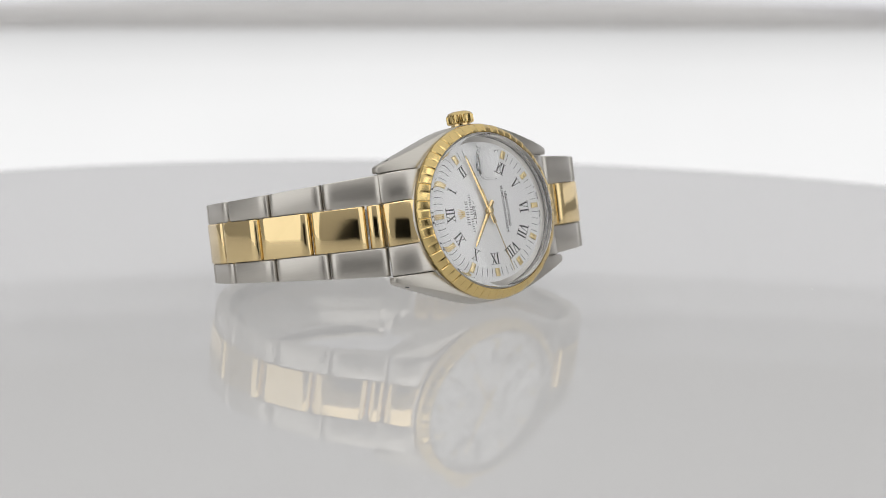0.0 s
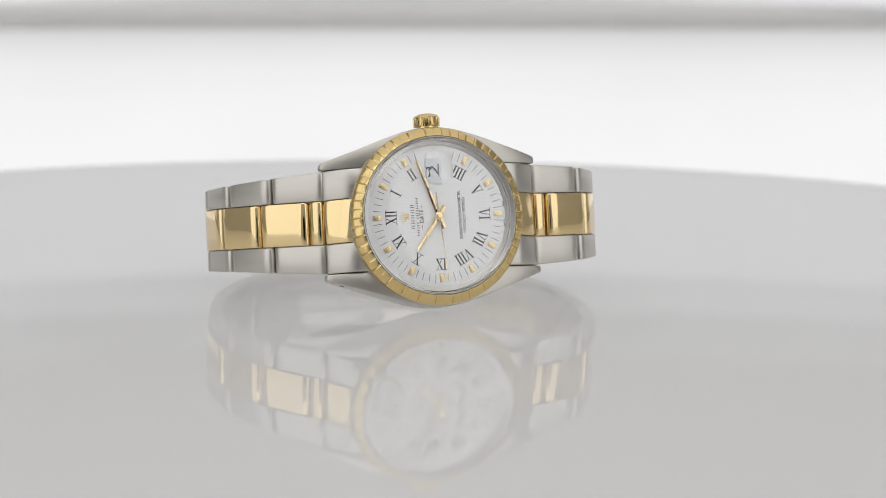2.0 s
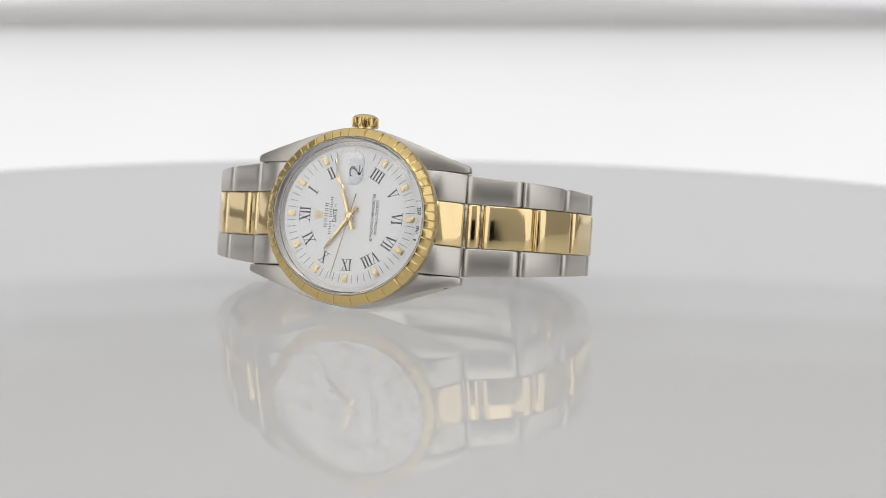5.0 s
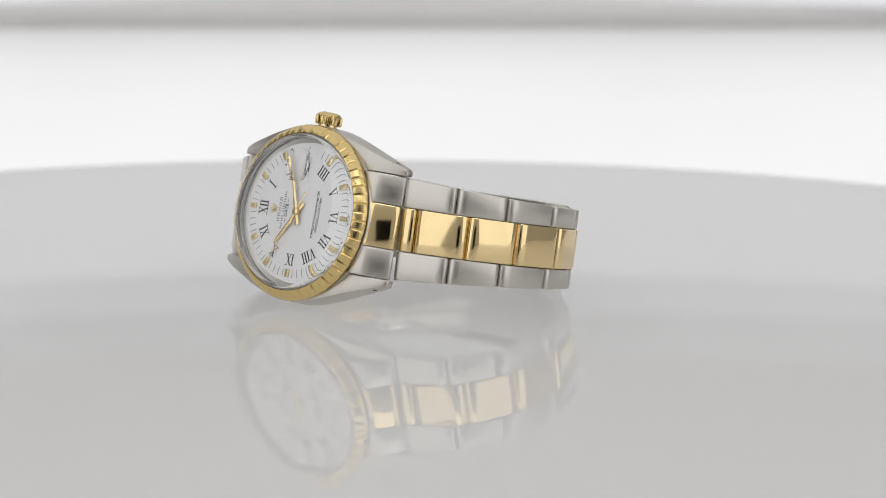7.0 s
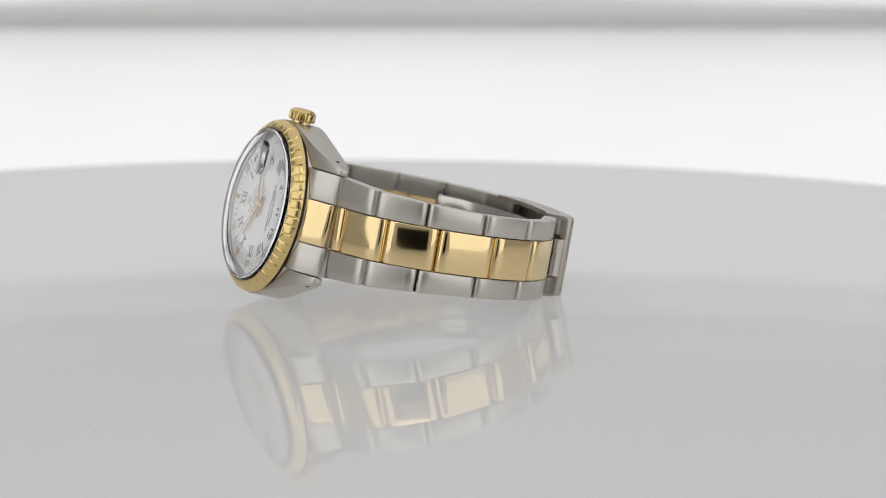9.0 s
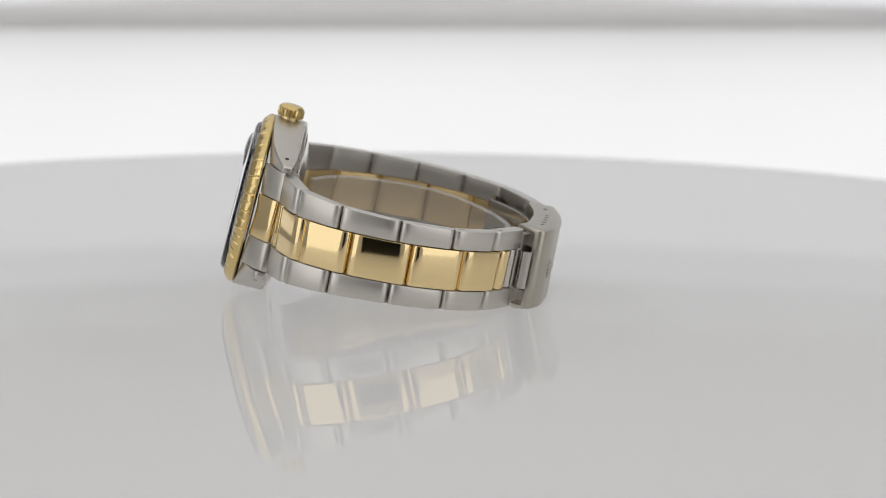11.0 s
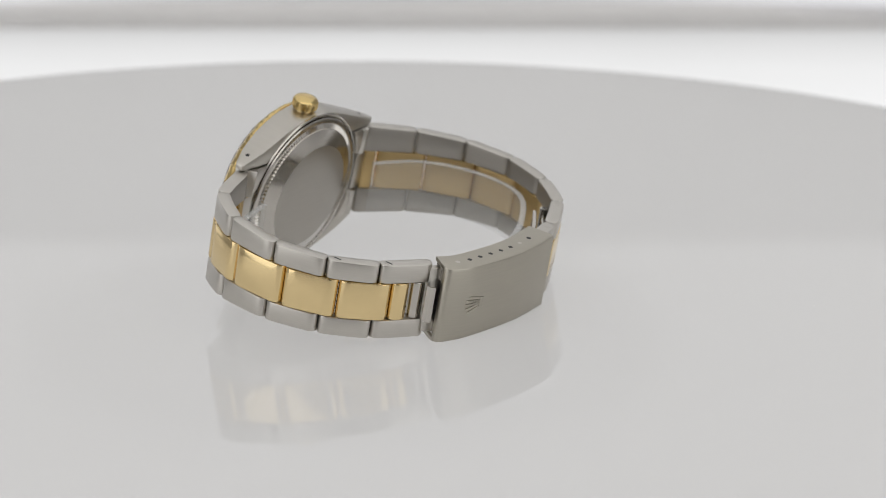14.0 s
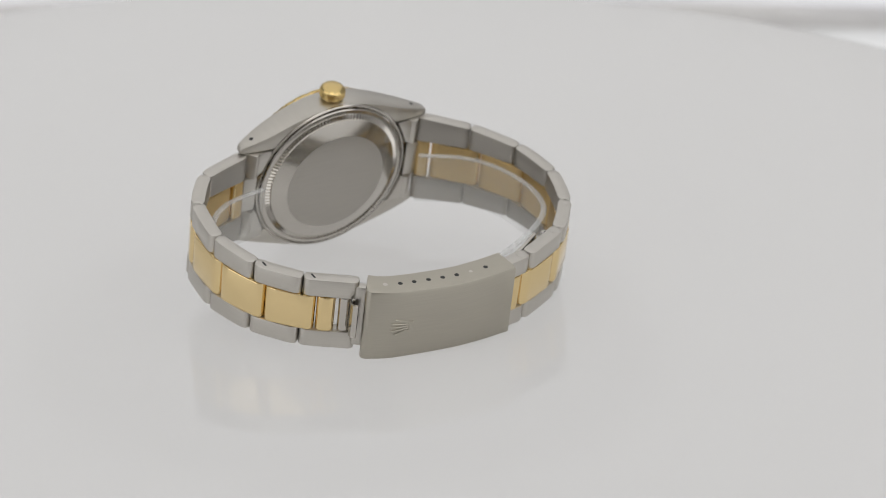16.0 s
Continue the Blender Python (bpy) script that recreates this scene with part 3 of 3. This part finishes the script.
def caseback():
    n, per = 120, 4

    def shape(i, k, r, z):
        return (r, z + ((0.0, 0.22, 0.44, 0.22)[i % per] if k in (11, 12) else 0.0))
    bm = bmesh.new()
    lathe(bm, [(16.95, -6.0), (16.95, -6.45), (16.75, -6.68), (16.5, -6.6), (16.42, -6.2), (16.2, -6.2), (16.15, -6.7), (15.95, -6.92), (15.6, -7.0), (15.2, -7.06),
               (15.15, -7.1), (15.08, -7.12), (14.1, -7.38), (14.0, -7.42), (13.8, -7.5), (10.9, -8.6)], n * per, shape)
    ob = part("caseback", bm, STEEL_POLISHED, WATCH, "polished steel screw-down back with a notched rim", smooth=30)
    bm = bmesh.new()
    lathe(bm, [(10.9, -8.6), (10.7, -8.66), (5, -8.68), (0, -8.68)], 96)
    bmesh.ops.remove_doubles(bm, verts=bm.verts, dist=0.001)
    part("back_plate", bm, STEEL_BACK, ob, "brushed flat middle of the back")


# the bracelet's two strands, from the lugs to the clasp (length, depth)
STRAND_SIX = Path([(21.0, 0.2), (31.0, 3.5), (37.0, 11.7), (38.5, 23.2), (35.5, 33.6), (29.0, 41.6), (19.6, 47.3)])
STRAND_TWELVE = Path([(-21.0, 0.2), (-29.2, 7.3), (-35.2, 16.4), (-37.0, 27.1), (-33.8, 37.4), (-26.8, 45.8), (-16.1, 51.2), (-7.0, 53.1)])


def half_width(s):
    return lerp(s, [0, 10, 20, 30, 45, 70], [9.6, 9.0, 8.35, 7.9, 7.6, 7.55])


def gold_half(s):
    return lerp(s, [0, 60], [4.1, 3.75])


def dull_and_darken_inside(ob, mat):
    """Gives the faces of a link that look into the loop their duller finish, darkened in colour for shade."""
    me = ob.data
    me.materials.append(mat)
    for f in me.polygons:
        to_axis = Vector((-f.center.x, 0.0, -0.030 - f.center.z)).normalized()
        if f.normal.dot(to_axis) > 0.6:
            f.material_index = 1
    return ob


def strands():
    for path, last in ((STRAND_SIX, 6), (STRAND_TWELVE, 7)):
        S = path.node_s
        for i in range(last):
            a, b = S[i] + (0.20 if i else -0.4), S[i + 1] - 0.20
            for side in (1, -1):
                lo = (lambda s: gold_half(s) + 0.08) if side > 0 else (lambda s: -half_width(s))
                hi = half_width if side > 0 else (lambda s: -gold_half(s) - 0.08)
                dull_and_darken_inside(part("steel_link", link_mesh(path, a, b, lo, hi, flat=0.55, end=1.2, edge=0.22), STEEL, WATCH, "brushed steel outer link"), STEEL_INNER)
        cuts = [S[0] - 0.2, S[0] + 2.9] + [S[i] + 2.9 for i in range(1, 6)]
        if last == 7:
            cuts += [S[6] + 1.8, S[6] + 5.5]
        else:
            cuts += [S[5] + 6.9]
        for a, b in zip(cuts, cuts[1:]):
            dull_and_darken_inside(part("gold_link", link_mesh(path, a + 0.22, b - 0.22, lambda s: -gold_half(s), gold_half, out=0.12, flat=0.7, end=min(1.45, (b - a - 0.44) * 0.36)), GOLD, WATCH, "polished yellow gold centre link"), GOLD_INNER)
    for path, spots in ((STRAND_SIX, (4, 5)), (STRAND_TWELVE, (4, 5, 6))):
        for i in spots:
            s = path.node_s[i] + 1.9
            pos, nor = path.point(s)
            p = strap(pos.x - nor.x * 1.35, half_width(s) + 0.01, pos.y - nor.y * 1.35)
            up = strap(0, 1.0, 0) - strap(0, 0, 0)
            m = Matrix.Translation(p) @ up.to_track_quat("Z", "Y").to_matrix().to_4x4()
            bm = bmesh.new()
            bmesh.ops.create_cone(bm, cap_ends=True, segments=24, radius1=0.8, radius2=0.75, depth=0.1)
            bmesh.ops.transform(bm, matrix=m, verts=bm.verts)
            screw = part("link_screw", bm, STEEL, WATCH, "small slotted steel screw head", smooth=30)
            if path is STRAND_SIX:
                bm = bmesh.new()
                box(bm, -0.2, 0.2, -0.74, 0.74, 0.0, 0.06, 0.0, m)
                part("screw_slot_shade", bm, HOLE_SHADE, screw, "dark bar for the shade in the slot", smooth=0)
    S = STRAND_SIX.node_s
    part("hinge_tube", link_mesh(STRAND_SIX, S[5] + 7.3, S[5] + 9.7, lambda s: -gold_half(s), gold_half, out=-0.1, thick=2.2, end=1.0), STEEL_POLISHED, WATCH,
         "polished steel hinge tube beside the clasp")


def end_links():
    for sgn in (1, -1):
        path = Path([(sgn * 13.0, -4.35), (sgn * 16.2, -3.9), (sgn * 18.7, -2.2), (sgn * 20.95, 0.0)])
        L = path.s[-1]
        flat = lambda x, v, q: Vector((x, v, -5.0 - q))
        for side in (1, -1):
            lo, hi = ((4.15, 9.75) if side > 0 else (-9.75, -4.15))
            part("end_link", link_mesh(path, 0.0, L - 0.1, lambda s: lo, lambda s: hi, thick=3.9, end=0.5, place=flat), STEEL, WATCH, "curved steel end piece between the lugs")
            bm = bmesh.new()
            lo_y, hi_y = ((4.3, 9.7) if side > 0 else (-9.7, -4.3))
            rings = []
            for k in range(7):
                y = lo_y + (hi_y - lo_y) * k / 6
                xi = math.sqrt(17.15 ** 2 - y * y)
                near = min(abs(y) - 4.3, 9.7 - abs(y))
                c = 0.3 if near < 0.2 else 0.0
                rings.append([(sgn * x, y, z) for x, z in rounded(xi + c, 18.75 - c, -7.0 + c, -4.6, 0.25)])
            loft(bm, rings)
            part("end_link_foot", bm, STEEL, WATCH, "steel foot of the end piece that hugs the case")
        bm = bmesh.new()
        box(bm, *sorted((sgn * 17.2, sgn * 20.2)), -4.0, 4.0, -6.9, -5.3, 0.3)
        part("end_link_foot", bm, STEEL, WATCH, "steel foot of the end piece that hugs the case")
        part("gold_end_link", link_mesh(path, 0.0, L - 0.3, lambda s: -4.1, lambda s: 4.1, out=0.25, thick=3.4, end=0.7, place=flat), GOLD, WATCH, "polished gold end piece")


CLASP_PATH = Path([(20.4, 50.4), (18.4, 51.7), (14.0, 53.3), (3.0, 54.9), (-4.0, 54.9), (-10.6, 54.2)], centre=(0, 25))


def clasp():
    bm = bmesh.new()
    L = CLASP_PATH.s[-1]
    w, d = 7.95, 5.6
    rings = []
    for k in range(30):
        s = (0.0, 0.1, 0.3, 0.6, 1.0)[k] if k < 5 else 1.3 + (L - 1.3) * (k - 5) / 24
        pos, nor = CLASP_PATH.point(s)
        e = 0.0
        if s < 1.3:
            e = -(1.3 - math.sqrt(max(0.0, 1.69 - (1.3 - s) ** 2)))
        ring = [(-w, -d), (-w, e - 0.9), (-w + 0.26, e - 0.26), (-w + 0.9, e), (w - 0.7, e), (w - 0.2, e - 0.2), (w, e - 0.7), (w, -d), (w - 0.8, -d), (w - 0.8, -1.6), (-w + 0.8, -1.6), (-w + 0.8, -d)]
        rings.append([strap(pos.x + nor.x * q, v, pos.y + nor.y * q) for v, q in ring])
    loft(bm, rings)
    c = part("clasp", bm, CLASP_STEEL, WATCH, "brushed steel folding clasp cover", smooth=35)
    # end frame with its opening
    bm = bmesh.new()
    for v0, v1, e0, e1 in ((-7.1, -4.3, -5.5, -1.2), (4.3, 7.1, -5.5, -1.2), (-4.28, 4.28, -5.55, -4.6), (-4.28, 4.28, -1.9, -1.15)):
        rings = []
        for s in (0.25, 1.2):
            pos, nor = CLASP_PATH.point(s)
            rings.append([strap(pos.x + nor.x * q, v, pos.y + nor.y * q) for v, q in rounded(v0, v1, e0, e1, 0.2)])
        loft(bm, rings)
    part("end_frame", bm, STEEL_POLISHED, c, "polished inner cheeks of the clasp end")
    bm = bmesh.new()
    rings = []
    for x, q in ((19.0, 46.6), (20.6, 46.7), (21.3, 47.3), (21.3, 48.2), (20.6, 48.9)):
        rings.append([strap(x + dx, v, q + dq) for v, dx, dq in ((-3.6, 0.2, 0.2), (3.6, 0.2, 0.2), (3.6, -0.2, -0.2), (-3.6, -0.2, -0.2))])
    loft(bm, rings)
    part("lift_tab", bm, STEEL_POLISHED, c, "bent steel tab in the clasp end")
    hp = Path([(20.6, 46.5), (18.0, 48.3), (14.0, 50.2)])
    part("hinge_plate", link_mesh(hp, 0.0, hp.s[-1], lambda s: -6.6, lambda s: 6.6, thick=1.8, edge=0.3, end=0.5), STEEL, c, "steel hinge plate inside the clasp end")
    # adjustment holes along both cheeks, their shade put in as dark discs
    for side in (1, -1):
        for k, (s, r, mat) in enumerate(((4.0, 0.5, STEEL), (7.6, 0.47, HOLE_SHADE), (10.5, 0.47, HOLE_SHADE), (13.5, 0.47, HOLE_SHADE), (16.5, 0.47, HOLE_SHADE), (19.6, 0.47, HOLE_SHADE), (23.0, 0.4, STEEL), (26.6, 0.47, HOLE_SHADE))):
            pos, nor = CLASP_PATH.point(s)
            p = strap(pos.x - nor.x * 2.9, side * (w + 0.012), pos.y - nor.y * 2.9)
            bm = bmesh.new()
            bmesh.ops.create_cone(bm, cap_ends=True, segments=20, radius1=r, radius2=r, depth=0.5)
            q = strap(0, side * 1.0, 0) - strap(0, 0, 0)
            bmesh.ops.transform(bm, matrix=Matrix.Translation(p - q * 0.25) @ q.to_track_quat("Z", "Y").to_matrix().to_4x4(), verts=bm.verts)
            part("adjustment_hole_shade" if mat is HOLE_SHADE else "spring_bar_end", bm, mat, c, smooth=30)
    # raised emblem, its prongs towards the open end
    def on_cover(u, v, h):
        x = 11.2 + 4.6 * v
        near = min(range(len(CLASP_PATH.pts)), key=lambda i: abs(CLASP_PATH.pts[i].x - x))
        pos, nor = CLASP_PATH.point(CLASP_PATH.s[near])
        q = -0.05 + 0.34 * h
        return strap(x + nor.x * q, u * 1.75, pos.y + nor.y * q)
    bm = bmesh.new()
    coronet(bm, on_cover)
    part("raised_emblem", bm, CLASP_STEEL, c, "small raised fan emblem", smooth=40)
    # folded blades inside
    for off, v, th, s0, nodes in ((0, 5.2, 0.8, 0, [(16, 46.8), (5, 49.6), (-6, 49.6), (-15, 47.2), (-23.2, 42.2)]), (0, 4.6, 0.7, 0, [(17, 48.2), (5, 51.0), (-6, 51.0), (-16, 48.6), (-23.6, 44.0)])):
        p = Path(nodes)
        part("folding_blade", link_mesh(p, 0.0, p.s[-1], lambda s: -v, lambda s: v, thick=th, edge=0.2, end=0.3, n=20), STEEL_POLISHED, WATCH, "thin polished steel folding blade")
    bm = bmesh.new()
    a, b = strap(-24.6, -5.2, 43.0), strap(-24.6, 5.6, 43.0)
    bmesh.ops.create_cone(bm, cap_ends=True, segments=24, radius1=0.85, radius2=0.85, depth=(b - a).length)
    bmesh.ops.transform(bm, matrix=Matrix.Translation((a + b) / 2) @ (b - a).to_track_quat("Z", "Y").to_matrix().to_4x4(), verts=bm.verts)
    hinge = part("blade_hinge", bm, STEEL_POLISHED, WATCH, "small steel hinge tube of the folding blades", smooth=30)
    bm = bmesh.new()
    bmesh.ops.create_cone(bm, cap_ends=True, segments=16, radius1=0.42, radius2=0.42, depth=0.06)
    bmesh.ops.transform(bm, matrix=Matrix.Translation(b) @ (b - a).to_track_quat("Z", "Y").to_matrix().to_4x4(), verts=bm.verts)
    part("hinge_bore_shade", bm, HOLE_SHADE, hinge, smooth=30)


def lug_details():
    for x in (18.3, -18.3):
        for side in (1, -1):
            yo = 12.05
            bm = bmesh.new()
            bmesh.ops.create_cone(bm, cap_ends=True, segments=20, radius1=0.42, radius2=0.42, depth=0.5)
            n = Vector((math.copysign(0.36, x), side * 1.0, 0)).normalized()
            bmesh.ops.transform(bm, matrix=Matrix.Translation(Vector((x, side * yo, -4.4)) - n * 0.215) @ n.to_track_quat("Z", "Y").to_matrix().to_4x4(), verts=bm.verts)
            part("lug_hole_shade", bm, HOLE_SHADE, WATCH, "dark disc for the shade in the lug's drilled hole", smooth=30)
        bm = bmesh.new()
        bmesh.ops.create_cone(bm, cap_ends=True, segments=16, radius1=0.6, radius2=0.6, depth=19.6)
        bmesh.ops.transform(bm, matrix=Matrix.Translation((math.copysign(19.5, x), 0, -5.4)) @ Matrix.Rotation(radians(90), 4, "X"), verts=bm.verts)
        part("spring_bar", bm, STEEL_POLISHED, WATCH, smooth=30)


case()
bezel()
crystal()
dial()
SECOND = pointers()
crown()
caseback()
end_links()
strands()
clasp()
lug_details()


def clear_cuff():
    """The clear plastic loop that holds the bracelet open."""
    top = tagged(empty("plastic_cuff"), "clear plastic cuff holding the bracelet open", "display cuff")
    p = Path([(17.6, 4.8), (27.6, 7.4), (33.7, 13.5), (35.3, 22.8), (32.4, 31.3), (25.9, 38.5), (15.0, 43.8), (2.0, 46.0), (-11.5, 45.0), (-22.6, 40.2), (-30.8, 34.0), (-33.3, 26.4), (-31.6, 17.2), (-26.6, 10.1), (-18.0, 5.4)])
    bm = link_mesh(p, 0.0, p.s[-1], lambda s: -7.4, lambda s: 3.05, thick=1.2, edge=0.2, end=0.3, n=90)
    part("band", bm, CUFF_PLASTIC, top)
    bm = link_mesh(p, 0.0, p.s[-1], lambda s: 3.07, lambda s: 3.4, thick=1.2, edge=0.15, end=0.3, n=90)
    part("rim", bm, CUFF_RIM, top, "whitish cut edge of the plastic")
    return top


CUFF = clear_cuff()


# ------------------------------------------------------------------ what moves
def motions():
    """The turntable turns with all that stands on it, the sweep hand runs, and the backdrop follows the camera's arm."""
    turns = [(t, Matrix.Rotation(radians(a), 4, "Z")) for t, a in TURN]
    walk(TURNTABLE, [(t, Matrix.Translation((-0.008, -0.028, 0)) @ m) for t, m in turns])
    walk(WATCH, [(t, m @ WATCH_REST) for t, m in turns])
    walk(CUFF, [(t, m @ WATCH_REST) for t, m in turns])
    walk(SECOND, [(t, Matrix.Rotation(radians(90 - (42.2 + t) * 6), 4, "Z")) for t in range(0, 17)])
    walk(BACKDROP, [(t, swing(a)) for t, a in LIFT])


motions()
